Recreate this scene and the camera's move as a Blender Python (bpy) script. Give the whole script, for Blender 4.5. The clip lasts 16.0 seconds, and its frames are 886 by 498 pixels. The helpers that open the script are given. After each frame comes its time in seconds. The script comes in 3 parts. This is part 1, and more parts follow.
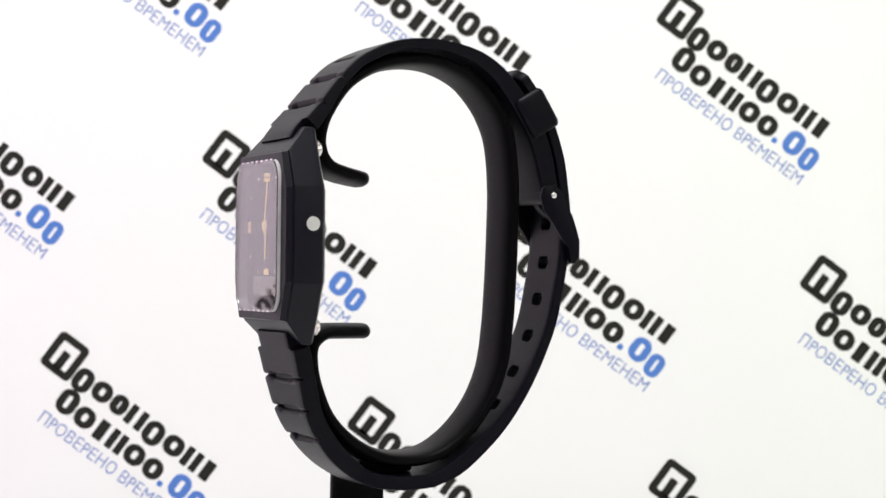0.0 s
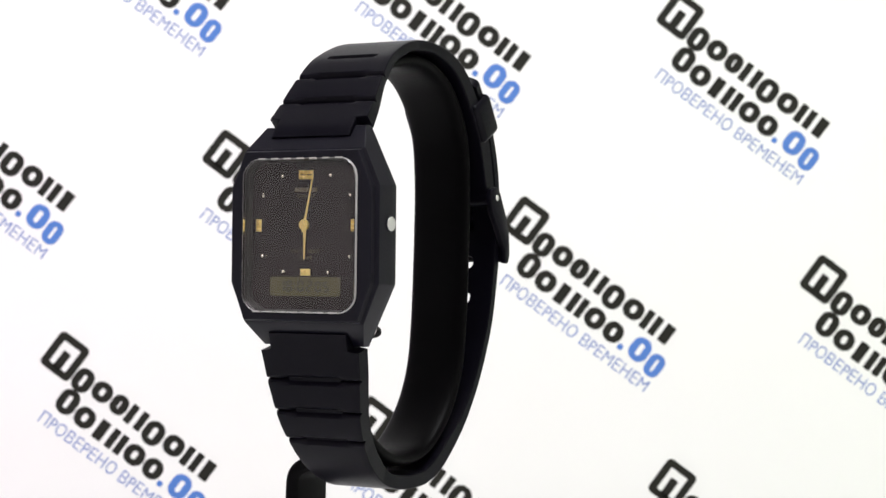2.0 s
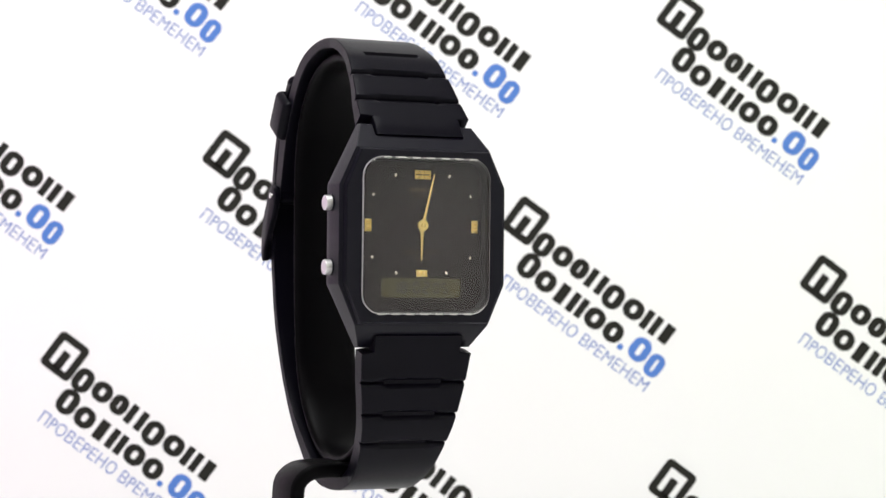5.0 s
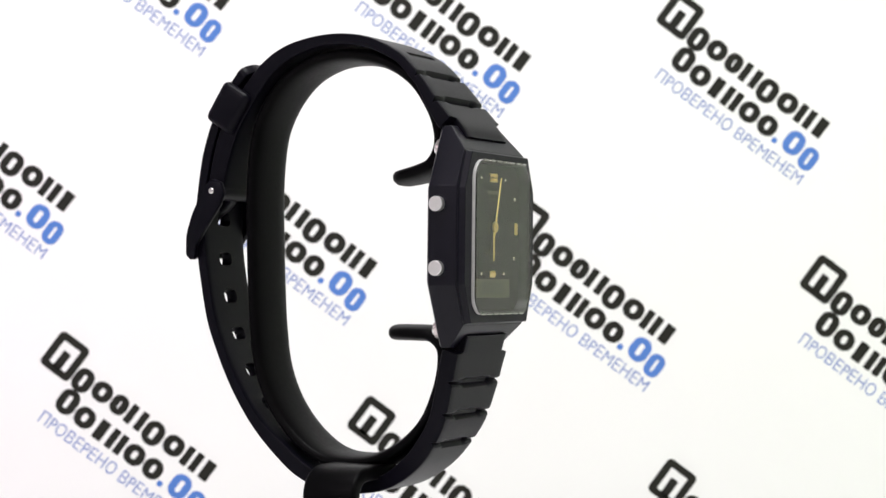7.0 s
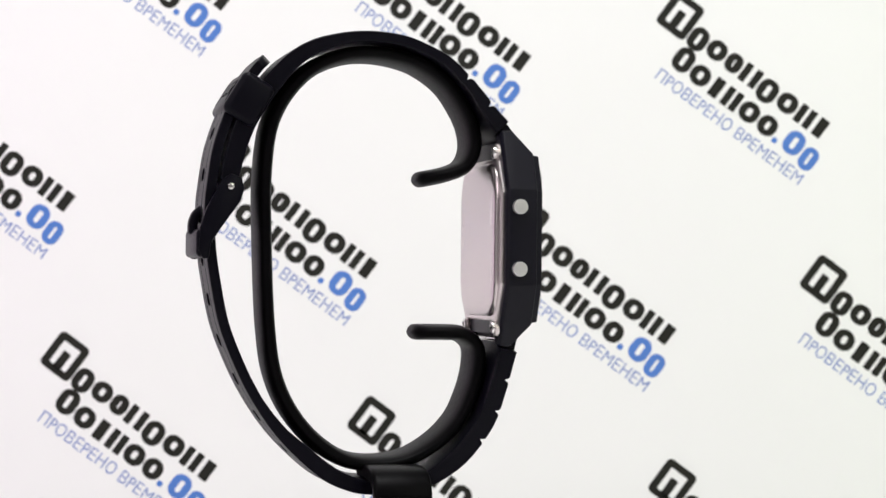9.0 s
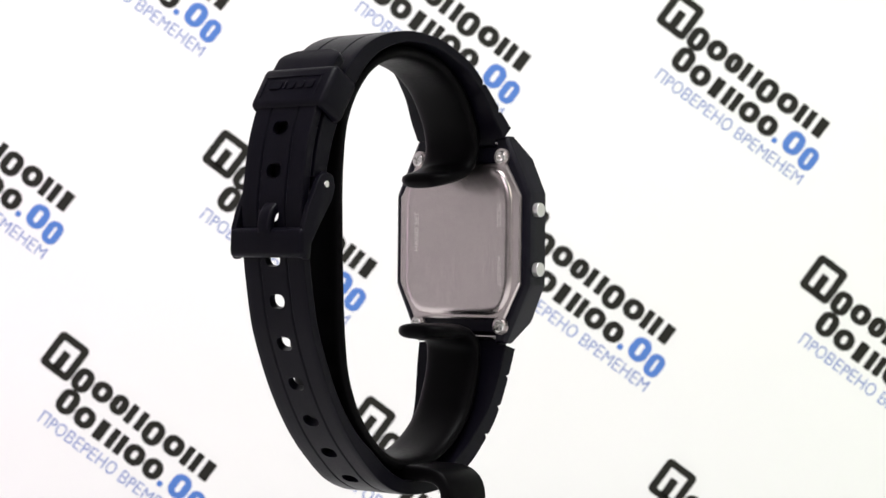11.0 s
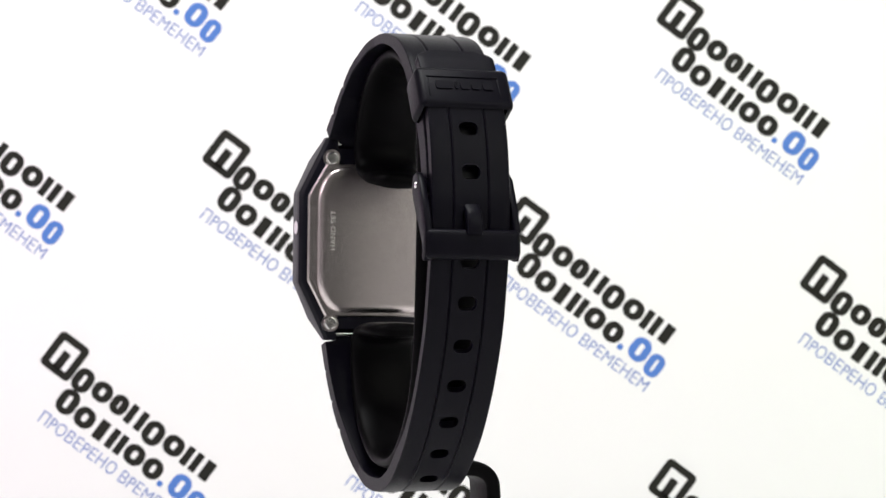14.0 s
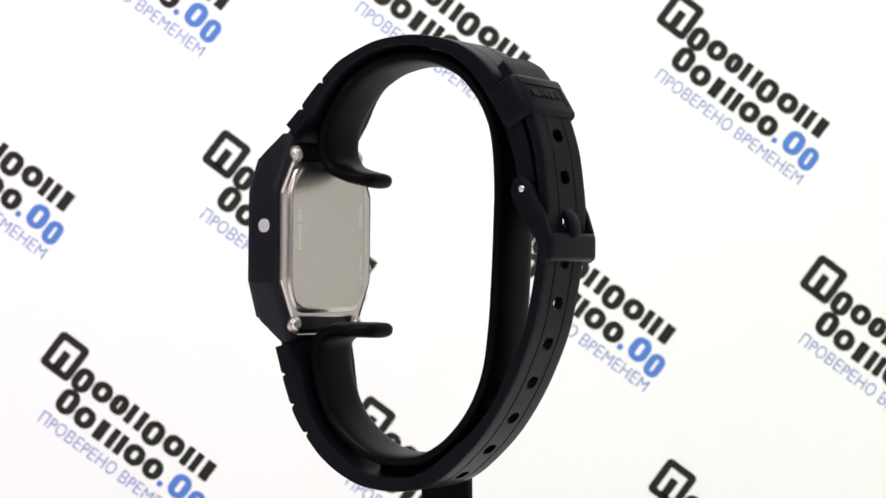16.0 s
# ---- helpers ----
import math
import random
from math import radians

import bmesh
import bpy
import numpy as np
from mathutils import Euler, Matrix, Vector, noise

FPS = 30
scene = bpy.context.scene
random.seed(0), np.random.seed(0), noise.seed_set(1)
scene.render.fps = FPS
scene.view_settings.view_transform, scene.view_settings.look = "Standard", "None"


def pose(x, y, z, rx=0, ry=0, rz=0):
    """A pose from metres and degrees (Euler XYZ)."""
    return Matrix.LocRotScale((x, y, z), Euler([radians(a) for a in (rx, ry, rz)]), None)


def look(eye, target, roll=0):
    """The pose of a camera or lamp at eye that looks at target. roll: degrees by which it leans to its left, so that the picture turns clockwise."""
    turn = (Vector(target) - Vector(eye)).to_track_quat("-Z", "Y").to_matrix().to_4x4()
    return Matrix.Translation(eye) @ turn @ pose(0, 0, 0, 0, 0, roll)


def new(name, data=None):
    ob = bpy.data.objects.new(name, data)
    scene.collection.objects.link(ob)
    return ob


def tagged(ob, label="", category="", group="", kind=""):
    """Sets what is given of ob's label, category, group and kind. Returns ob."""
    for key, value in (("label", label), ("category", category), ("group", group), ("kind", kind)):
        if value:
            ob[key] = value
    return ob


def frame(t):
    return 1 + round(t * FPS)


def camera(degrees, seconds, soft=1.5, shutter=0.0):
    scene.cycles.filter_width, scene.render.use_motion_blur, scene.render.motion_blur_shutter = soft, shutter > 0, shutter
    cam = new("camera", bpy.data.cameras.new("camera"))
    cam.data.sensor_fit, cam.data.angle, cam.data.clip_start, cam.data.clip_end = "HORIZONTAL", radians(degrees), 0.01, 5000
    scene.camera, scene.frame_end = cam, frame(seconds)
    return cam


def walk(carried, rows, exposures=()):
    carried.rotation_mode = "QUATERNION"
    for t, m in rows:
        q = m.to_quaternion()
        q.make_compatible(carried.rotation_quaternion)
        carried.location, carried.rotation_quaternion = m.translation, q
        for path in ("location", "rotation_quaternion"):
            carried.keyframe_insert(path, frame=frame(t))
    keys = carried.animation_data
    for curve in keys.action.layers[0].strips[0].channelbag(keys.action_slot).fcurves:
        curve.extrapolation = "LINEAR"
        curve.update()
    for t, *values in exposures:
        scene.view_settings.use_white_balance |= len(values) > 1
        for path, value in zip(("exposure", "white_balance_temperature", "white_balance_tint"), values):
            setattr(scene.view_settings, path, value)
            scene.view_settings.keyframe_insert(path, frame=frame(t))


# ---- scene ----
EYE = (0.01053, -0.40127, -0.00870)
AIM = (0.01053, 0.59866, 0.00346)
cam = camera(24.38, 16.0, soft=1.5)
walk(cam, [(0, look(EYE, AIM, 0.606)), (16, look(EYE, AIM, 0.606))],
     exposures=[(0, -0.70), (1, -0.63), (7, -0.63), (7.5, -0.69), (8, -0.79), (9.2, -0.79), (11.3, -0.63), (16, -0.63)])
cam.data.dof.use_dof = True
cam.data.dof.focus_distance = 0.385
cam.data.dof.aperture_fstop = 68.0

# ---- light: soft lamps above the camera and two added tint fills beside the backdrop, inside a closed photo tent ----
world = bpy.data.worlds.new("world")
scene.world = world
world.use_nodes = True
world.node_tree.nodes["Background"].inputs[0].default_value = (0.9, 0.95, 1.0, 1)
world.node_tree.nodes["Background"].inputs[1].default_value = 0.1


def area_light(name, eye, target, w, h, power, colour):
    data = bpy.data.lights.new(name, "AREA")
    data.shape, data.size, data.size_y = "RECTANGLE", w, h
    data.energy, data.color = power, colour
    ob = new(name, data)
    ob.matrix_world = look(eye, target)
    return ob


area_light("softbox_lamp", (-0.46, -0.60, 0.40), (-0.25, 0.3, -0.18), 0.40, 0.40, 2.9, (1.0, 0.90, 0.97))
area_light("softbox_lamp", (0.50, -0.60, 0.40), (0.30, 0.3, -0.18), 0.40, 0.40, 2.05, (0.97, 1.0, 0.86))
area_light("overhead_lamp", (0.0, -0.15, 0.62), (0.0, -0.03, 0.0), 0.34, 0.30, 7.8, (0.94, 0.948, 0.955))
# Unseen fills, added only to give the paper its pink and green cast.
area_light("backdrop_lamp", (-0.42, 0.13, 0.06), (-0.42, 0.318, 0.06), 0.14, 0.20, 0.38, (1.0, 0.40, 0.97))
area_light("backdrop_lamp", (0.44, 0.13, 0.06), (0.44, 0.318, 0.06), 0.14, 0.20, 0.36, (0.58, 1.0, 0.35))

# ---- materials ----
MM = 0.001


def surface(name, colour, rough, metal=0.0, uneven=0.08, spread=0.12, coarse=40.0, fine=2500.0, bump=0.05, specular=0.5, stretch=(1, 1, 1), depth=0.0002, coat=0.0):
    """A surface with slow stains and a fine grain, in true size."""
    m = bpy.data.materials.new(name)
    m.use_nodes = True
    n, l = m.node_tree.nodes, m.node_tree.links
    bsdf = n["Principled BSDF"]
    bsdf.inputs["Metallic"].default_value = metal
    bsdf.inputs["Specular IOR Level"].default_value = specular
    bsdf.inputs["Coat Weight"].default_value = coat
    co = n.new("ShaderNodeTexCoord")
    mp = n.new("ShaderNodeMapping")
    mp.inputs["Scale"].default_value = stretch
    l.new(co.outputs["Object"], mp.inputs["Vector"])
    a = n.new("ShaderNodeTexNoise")
    a.inputs["Scale"].default_value = coarse
    a.inputs["Detail"].default_value = 4
    b = n.new("ShaderNodeTexNoise")
    b.inputs["Scale"].default_value = fine
    b.inputs["Detail"].default_value = 3
    l.new(co.outputs["Object"], a.inputs["Vector"])
    l.new(mp.outputs["Vector"], b.inputs["Vector"])
    mix = n.new("ShaderNodeMix")
    mix.data_type = "RGBA"
    mix.inputs["A"].default_value = (*[c * (1 - spread) for c in colour], 1)
    mix.inputs["B"].default_value = (*[min(1, c * (1 + spread)) for c in colour], 1)
    l.new(a.outputs["Fac"], mix.inputs["Factor"])
    l.new(mix.outputs["Result"], bsdf.inputs["Base Color"])
    rr = n.new("ShaderNodeMapRange")
    rr.inputs["To Min"].default_value = max(0.02, rough - uneven)
    rr.inputs["To Max"].default_value = min(1.0, rough + uneven)
    l.new(b.outputs["Fac"], rr.inputs["Value"])
    l.new(rr.outputs["Result"], bsdf.inputs["Roughness"])
    bp = n.new("ShaderNodeBump")
    bp.inputs["Strength"].default_value = bump
    bp.inputs["Distance"].default_value = depth
    l.new(b.outputs["Fac"], bp.inputs["Height"])
    l.new(bp.outputs["Normal"], bsdf.inputs["Normal"])
    return m


RESIN = surface("black_resin", (0.0026, 0.0022, 0.0050), 0.38, specular=0.09, spread=0.25, coarse=120, fine=3500, bump=0.25, depth=0.0001)
CASE_RESIN = surface("case_resin", (0.0036, 0.0032, 0.0074), 0.39, specular=0.19, spread=0.25, coarse=150, fine=5000, bump=0.18, depth=0.0001)
PLASTIC = surface("holder_plastic", (0.0014, 0.0012, 0.0016), 0.42, specular=0.05, spread=0.2, coarse=90, fine=1200, bump=0.06, depth=0.0001)
STEEL = surface("brushed_steel", (0.62, 0.56, 0.555), 0.27, metal=1.0, spread=0.06, coarse=60, fine=5000, bump=0.008, stretch=(1, 1, 14), depth=0.0001)
# Paler than the plate's steel: the stamped letters' glint is put into the colour.
STAMP_GLINT = surface("stamped_steel_glint", (0.82, 0.79, 0.77), 0.45, metal=1.0, spread=0.05, coarse=300, bump=0.05)
CHROME = surface("chrome", (0.80, 0.79, 0.77), 0.24, metal=1.0, spread=0.04, coarse=300, fine=3000, bump=0.02)
BUTTON = surface("satin_steel", (0.74, 0.73, 0.72), 0.4, metal=1.0, spread=0.08, coarse=500, fine=3000, bump=0.01)
GOLD = surface("gilt", (0.9, 0.7, 0.26), 0.38, metal=1.0, spread=0.06, coarse=600, bump=0.02)
PEARL = surface("pale_gilt", (0.86, 0.80, 0.66), 0.22, metal=1.0, spread=0.05, bump=0.02)
# Black lacquer, lifted: part of the glass's reflected veil is in this colour.
DIAL = surface("dial_lacquer", (0.0155, 0.0115, 0.0118), 0.6, uneven=0.0, specular=0.05, spread=0.1, coarse=200, fine=4000, bump=0.0)
DIALPRINT = surface("dial_print", (0.085, 0.065, 0.035), 0.5, spread=0.08, bump=0.01)
# Ground glass edge; the light it catches is put into this pale, mottled colour.
GLASS_EDGE = surface("bright_glass_edge", (0.48, 0.47, 0.47), 0.35, spread=0.35, coarse=400, fine=3000, bump=0.2)
WELL = surface("grey_ring", (0.02, 0.018, 0.018), 0.4, spread=0.1, coarse=400, bump=0.02)
LCD = surface("lcd_glass", (0.052, 0.045, 0.011), 0.35, uneven=0.01, spread=0.06, coarse=150, bump=0.01)
SEGMENT = surface("lcd_segment", (0.008, 0.007, 0.004), 0.4, spread=0.05, bump=0.01)
PAPER = surface("backdrop_paper", (0.86, 0.86, 0.85), 0.75, spread=0.012, coarse=9, fine=900, bump=0.05, specular=0.25)
INK = surface("black_ink", (0.012, 0.011, 0.008), 0.6, spread=0.2, coarse=60, fine=700, bump=0.02, specular=0.25)
BLUE = surface("blue_ink", (0.085, 0.20, 0.55), 0.6, spread=0.1, coarse=60, bump=0.02, specular=0.25)
PALEBLUE = surface("pale_blue_ink", (0.21, 0.28, 0.54), 0.6, spread=0.1, coarse=60, bump=0.02, specular=0.25)
TENT = surface("tent_fabric", (0.42, 0.41, 0.41), 0.9, spread=0.03, coarse=6, fine=700, bump=0.1, specular=0.2)
GREY = surface("grey_fabric", (0.45, 0.44, 0.44), 0.9, spread=0.03, coarse=6, fine=700, bump=0.1, specular=0.2)
BASE = surface("white_plastic", (0.82, 0.82, 0.81), 0.4, spread=0.03, coarse=30, fine=900, bump=0.02)
SHADE = surface("dark_fabric", (0.16, 0.15, 0.15), 0.9, spread=0.03, coarse=6, fine=700, bump=0.1, specular=0.2)
TABLE = surface("pale_table", (0.8, 0.795, 0.79), 0.6, spread=0.08, coarse=8, fine=300, bump=0.1)


def crystal_glass():
    m = bpy.data.materials.new("mineral_glass")
    m.use_nodes = True
    b = m.node_tree.nodes["Principled BSDF"]
    b.inputs["Base Color"].default_value = (0.97, 0.97, 0.96, 1)
    b.inputs["Transmission Weight"].default_value = 1.0
    b.inputs["Roughness"].default_value = 0.0
    b.inputs["IOR"].default_value = 1.46
    return m


GLASS = crystal_glass()


# ---- building tools, in millimetres ----
def finish(bm, name, material, smooth=38):
    bmesh.ops.recalc_face_normals(bm, faces=bm.faces)
    bm.transform(Matrix.Scale(MM, 4))
    me = bpy.data.meshes.new(name)
    bm.to_mesh(me)
    bm.free()
    me.materials.append(material)
    me.polygons.foreach_set("use_smooth", [True] * len(me.polygons))
    me.set_sharp_from_angle(angle=radians(smooth))
    return me


def part(name, bm, material, parent, label="", smooth=38):
    ob = new(name, finish(bm, name, material, smooth))
    ob.parent = parent
    if label:
        tagged(ob, label)
    return ob


def setting(name, bm, material, label, category):
    return tagged(new(name, finish(bm, name, material)), label, category, kind="structure")


def slab(bm, x0, x1, y0, y1, z0, z1, m=None):
    """Adds a box, turned by m."""
    vs = [bm.verts.new((x, y, z)) for x in (x0, x1) for y in (y0, y1) for z in (z0, z1)]
    for f in ((0, 1, 3, 2), (4, 6, 7, 5), (0, 4, 5, 1), (2, 3, 7, 6), (0, 2, 6, 4), (1, 5, 7, 3)):
        bm.faces.new([vs[i] for i in f])
    if m:
        bmesh.ops.transform(bm, matrix=m, verts=vs)
    return vs


def soften(bm, width, segments=2, angle=25):
    edges = [e for e in bm.edges if len(e.link_faces) == 2 and e.calc_face_angle(0) > radians(angle)]
    bmesh.ops.bevel(bm, geom=edges, offset=width, segments=segments, profile=0.5, affect="EDGES", clamp_overlap=True)
    return bm


def box(x0, x1, y0, y1, z0, z1, bevel=0.0, m=None, segments=2):
    bm = bmesh.new()
    slab(bm, x0, x1, y0, y1, z0, z1)
    bmesh.ops.recalc_face_normals(bm, faces=bm.faces)
    if bevel:
        soften(bm, bevel, segments)
    if m:
        bm.transform(m)
    return bm


def rod(p, q, r, segments=24, bevel=0.0):
    """A round rod from p to q."""
    bm = bmesh.new()
    p, q = Vector(p), Vector(q)
    bmesh.ops.create_cone(bm, cap_ends=True, segments=segments, radius1=r, radius2=r, depth=(q - p).length)
    if bevel:
        soften(bm, bevel, 2, 60)
    bm.transform(Matrix.Translation((p + q) / 2) @ (q - p).to_track_quat("Z", "Y").to_matrix().to_4x4())
    return bm


def join(*bms):
    out = bmesh.new()
    for b in bms:
        me = bpy.data.meshes.new("tmp")
        b.to_mesh(me)
        b.free()
        out.from_mesh(me)
        bpy.data.meshes.remove(me)
    return out


def loft(rings, close_ends=True):
    """Joins equal rings of points into one closed skin."""
    bm = bmesh.new()
    vs = [[bm.verts.new(p) for p in ring] for ring in rings]
    n = len(rings[0])
    for a, b in zip(vs, vs[1:]):
        for i in range(n):
            bm.faces.new((a[i], a[(i + 1) % n], b[(i + 1) % n], b[i]))
    if close_ends:
        bm.faces.new(vs[0])
        bm.faces.new(vs[-1])
    bmesh.ops.recalc_face_normals(bm, faces=bm.faces)
    return bm


def carved(bm, cutter, operation="DIFFERENCE"):
    """bm less the cutter, or joined with it."""
    obs = []
    for b in (bm, cutter):
        bmesh.ops.recalc_face_normals(b, faces=b.faces)
        me = bpy.data.meshes.new("tmp")
        b.to_mesh(me)
        b.free()
        obs.append(new("tmp", me))
    mod = obs[0].modifiers.new("cut", "BOOLEAN")
    mod.object, mod.operation, mod.solver = obs[1], operation, "EXACT"
    me = bpy.data.meshes.new_from_object(obs[0].evaluated_get(bpy.context.evaluated_depsgraph_get()))
    out = bmesh.new()
    out.from_mesh(me)
    for o in obs:
        old = o.data
        bpy.data.objects.remove(o)
        bpy.data.meshes.remove(old)
    bpy.data.meshes.remove(me)
    return out


def lettering(body, width, height, thick=0.06):
    """Letters centred at the origin in the x-y plane, fitted to a width and height."""
    cu = bpy.data.curves.new("tmp", "FONT")
    cu.body, cu.align_x, cu.resolution_u = body, "CENTER", 3
    ob = new("tmp", cu)
    bpy.context.view_layer.update()
    me = bpy.data.meshes.new_from_object(ob.evaluated_get(bpy.context.evaluated_depsgraph_get()))
    bm = bmesh.new()
    bm.from_mesh(me)
    bpy.data.objects.remove(ob)
    bpy.data.curves.remove(cu)
    bpy.data.meshes.remove(me)
    xs, ys = [v.co.x for v in bm.verts], [v.co.y for v in bm.verts]
    bm.transform(Matrix.Translation((-(min(xs) + max(xs)) / 2, -(min(ys) + max(ys)) / 2, 0)))
    bm.transform(Matrix.Diagonal((width / (max(xs) - min(xs)), height / (max(ys) - min(ys)), 1, 1)))
    if not thick:
        return bm
    ext = bmesh.ops.extrude_face_region(bm, geom=bm.faces[:])
    bmesh.ops.translate(bm, verts=[e for e in ext["geom"] if isinstance(e, bmesh.types.BMVert)], vec=(0, 0, thick))
    return bm


def smooth_path(points, step):
    """Even points on a smooth curve through the given ones."""
    pts = [Vector(p) for p in points]
    pts = [2 * pts[0] - pts[1], *pts, 2 * pts[-1] - pts[-2]]
    dense = []
    for a, b, c, d in zip(pts, pts[1:], pts[2:], pts[3:]):
        for k in range(40):
            t = k / 40
            dense.append(0.5 * (2 * b + (c - a) * t + (2 * a - 5 * b + 4 * c - d) * t * t + (3 * b - a - 3 * c + d) * t ** 3))
    dense.append(pts[-2])
    s = np.concatenate([[0], np.cumsum([(q - p).length for p, q in zip(dense, dense[1:])])])
    count = max(4, int(s[-1] / step))
    at = np.linspace(0, s[-1], count + 1)
    arr = np.array([tuple(p) for p in dense])
    return [Vector([np.interp(v, s, arr[:, k]) for k in range(arr.shape[1])]) for v in at], at


def tangents(path):
    return [(path[min(i + 1, len(path) - 1)] - path[max(i - 1, 0)]).normalized() for i in range(len(path))]


XC = -3.6      # the watch's middle plane, from the turntable's axis


def sweep(path, half_w, half_t, ends=0.0, sides=24, power=2.6, x0=XC):
    """A bar of rounded section along a path in the y-z plane; half_w lies across it. ends: length of the rounded tips."""
    path, at = smooth_path(path, 0.4)
    rings = []
    for p, t, s in zip(path, tangents(path), at):
        n = Vector((-t.y, t.x))
        d = min(s, at[-1] - s)
        k = 1.0 if not ends or d >= ends else math.sqrt(max(0.02, 1 - (1 - d / ends) ** 2))
        kt = 1.0 if not ends or d >= 1.3 else math.sqrt(max(0.03, 1 - (1 - d / 1.3) ** 2))
        ring = []
        for i in range(sides):
            a = 2 * math.pi * i / sides
            c, q = math.cos(a), math.sin(a)
            u = math.copysign(abs(c) ** (2 / power), c) * (half_w - (1 - k) * half_w * 0.75)
            v = math.copysign(abs(q) ** (2 / power), q) * half_t * kt
            ring.append((x0 + u, p.x + n.x * v, p.y + n.y * v))
        rings.append(ring)
    return loft(rings)


FRACTIONS = [-1, -0.985, -0.93, -0.8, -0.62, -0.55, -0.49, -0.45, -0.41, -0.2, 0, 0.2, 0.41, 0.45, 0.49, 0.55, 0.62, 0.8, 0.93, 0.985, 1]


def ribbon(path, side, half_w, thick, sink, step=0.35):
    """A strap: path is its outer face in the y-z plane, side the sign of its outer normal, sink(s, fraction) the depth of its grooves."""
    path, at = smooth_path(path, step)
    bm = bmesh.new()
    grid = []
    for p, t, s in zip(path, tangents(path), at):
        n = Vector((-t.y, t.x)) * side
        hw, th = half_w(s), thick(s)
        row_o, row_i = [], []
        for f in FRACTIONS:
            e = abs(f)
            edge = 0.25 if e > 0.99 else 0.08 if e > 0.97 else 0.0
            o = p - n * (edge + sink(s, f))
            q = p - n * (th - edge)
            row_o.append(bm.verts.new((XC + f * hw, o.x, o.y)))
            row_i.append(bm.verts.new((XC + f * hw, q.x, q.y)))
        grid.append((row_o, row_i))
    m = len(FRACTIONS)
    for (a, b), (c, d) in zip(grid, grid[1:]):
        for j in range(m - 1):
            bm.faces.new((a[j], a[j + 1], c[j + 1], c[j]))
            bm.faces.new((b[j], d[j], d[j + 1], b[j + 1]))
        bm.faces.new((a[0], c[0], d[0], b[0]))
        bm.faces.new((a[-1], b[-1], d[-1], c[-1]))
    for a, b in (grid[0], grid[-1]):
        bm.faces.new([*a, *reversed(b)])
    bmesh.ops.recalc_face_normals(bm, faces=bm.faces)
    return bm


def octagon(hw, lug, z_top, z_bottom, s_top, s_bottom, y):
    return [(XC + x, y, z) for x, z in ((-lug, z_top), (lug, z_top), (hw, s_top), (hw, s_bottom), (lug, z_bottom), (-lug, z_bottom), (-hw, s_bottom), (-hw, s_top))]


# ---- the photo tent, the table and the printed backdrop ----
def build_setting():
    setting("floor", box(-700, 700, -760, 420, -135, -115), TABLE, "pale matt table top under the photo tent", "table")
    setting("wall_north", box(-720, 720, 420, 440, -135, 800), TENT, "grey fabric rear wall of a photo tent", "wall")
    setting("wall_south", box(-720, 720, -780, -760, -135, 800), SHADE, "dark grey fabric front wall of a photo tent", "wall")
    setting("wall_west", box(-720, -700, -760, 420, -135, 800), GREY, "pale grey fabric side wall of a photo tent", "wall")
    setting("wall_east", box(700, 720, -760, 420, -135, 800), PAPER, "white fabric side wall of a photo tent", "wall")
    setting("ceiling", box(-720, 720, -780, 440, 800, 820), TENT, "pale grey fabric roof of a photo tent", "ceiling")


def rounded_rect(x0, x1, y0, y1, r, n=5):
    pts = []
    for cx, cy, a0 in ((x1 - r, y1 - r, 0), (x0 + r, y1 - r, 90), (x0 + r, y0 + r, 180), (x1 - r, y0 + r, 270)):
        for k in range(n + 1):
            a = radians(a0 + 90 * k / n)
            pts.append((cx + r * math.cos(a), cy + r * math.sin(a)))
    return pts


def plate(outer, inner=None, thick=0.15):
    """A flat plate, or a ring where an inner outline is given."""
    if inner:
        rings = [[(x, y, z) for x, y in o] for o, z in ((inner, 0), (outer, 0), (outer, thick), (inner, thick), (inner, 0))]
        bm = loft(rings, close_ends=False)
        bmesh.ops.remove_doubles(bm, verts=bm.verts, dist=1e-5)
        return bm
    return loft([[(x, y, z) for x, y in outer] for z in (0, thick)])


def letter_block(x0, x1, y0, y1, stroke, round_off=0.46):
    """The plain rounded ring that stands for one letter of a name."""
    r = min(x1 - x0, y1 - y0) * round_off
    wide, high = stroke * 1.12, stroke * 0.88
    inner = min(x1 - x0 - 2 * wide, y1 - y0 - 2 * high) * 0.44
    return plate(rounded_rect(x0, x1, y0, y1, r), rounded_rect(x0 + wide, x1 - wide, y0 + high, y1 - high, inner))


def bar_block(x0, x1, y0, y1, bars):
    """One or two plain upright bars that stand for one letter of a name."""
    if bars == 1:
        return join(plate(rounded_rect(x0, x0 + 13, y0, y1, 1.5)), plate(rounded_rect(x1 - 13, x1, y0, y1, 1.5)))
    m = (x0 + x1) / 2
    return plate(rounded_rect(m - 9, m + 9, y0, y1, 1.5))


PRINT = 0.1984   # size of the print's unit in millimetres
SHEET = Vector((85.03, 317.69, 80.75))
STEP_P = Vector((-53.57, -4.235, -71.38))
STEP_Q = Vector((104.75, 2.407, -21.16))
NUDGE = {(0, 0): (0.1, 0.15), (1, 0): (-0.1, -1.3), (2, 0): (0.6, 0.2), (1, 1): (-0.3, 0.5), (2, 1): (0.5, 0.5), (1, -1): (0.3, -0.5), (2, -1): (-0.6, 0.3), (1, -2): (0.2, 0.35), (0, -1): (-0.4, 1.1)}


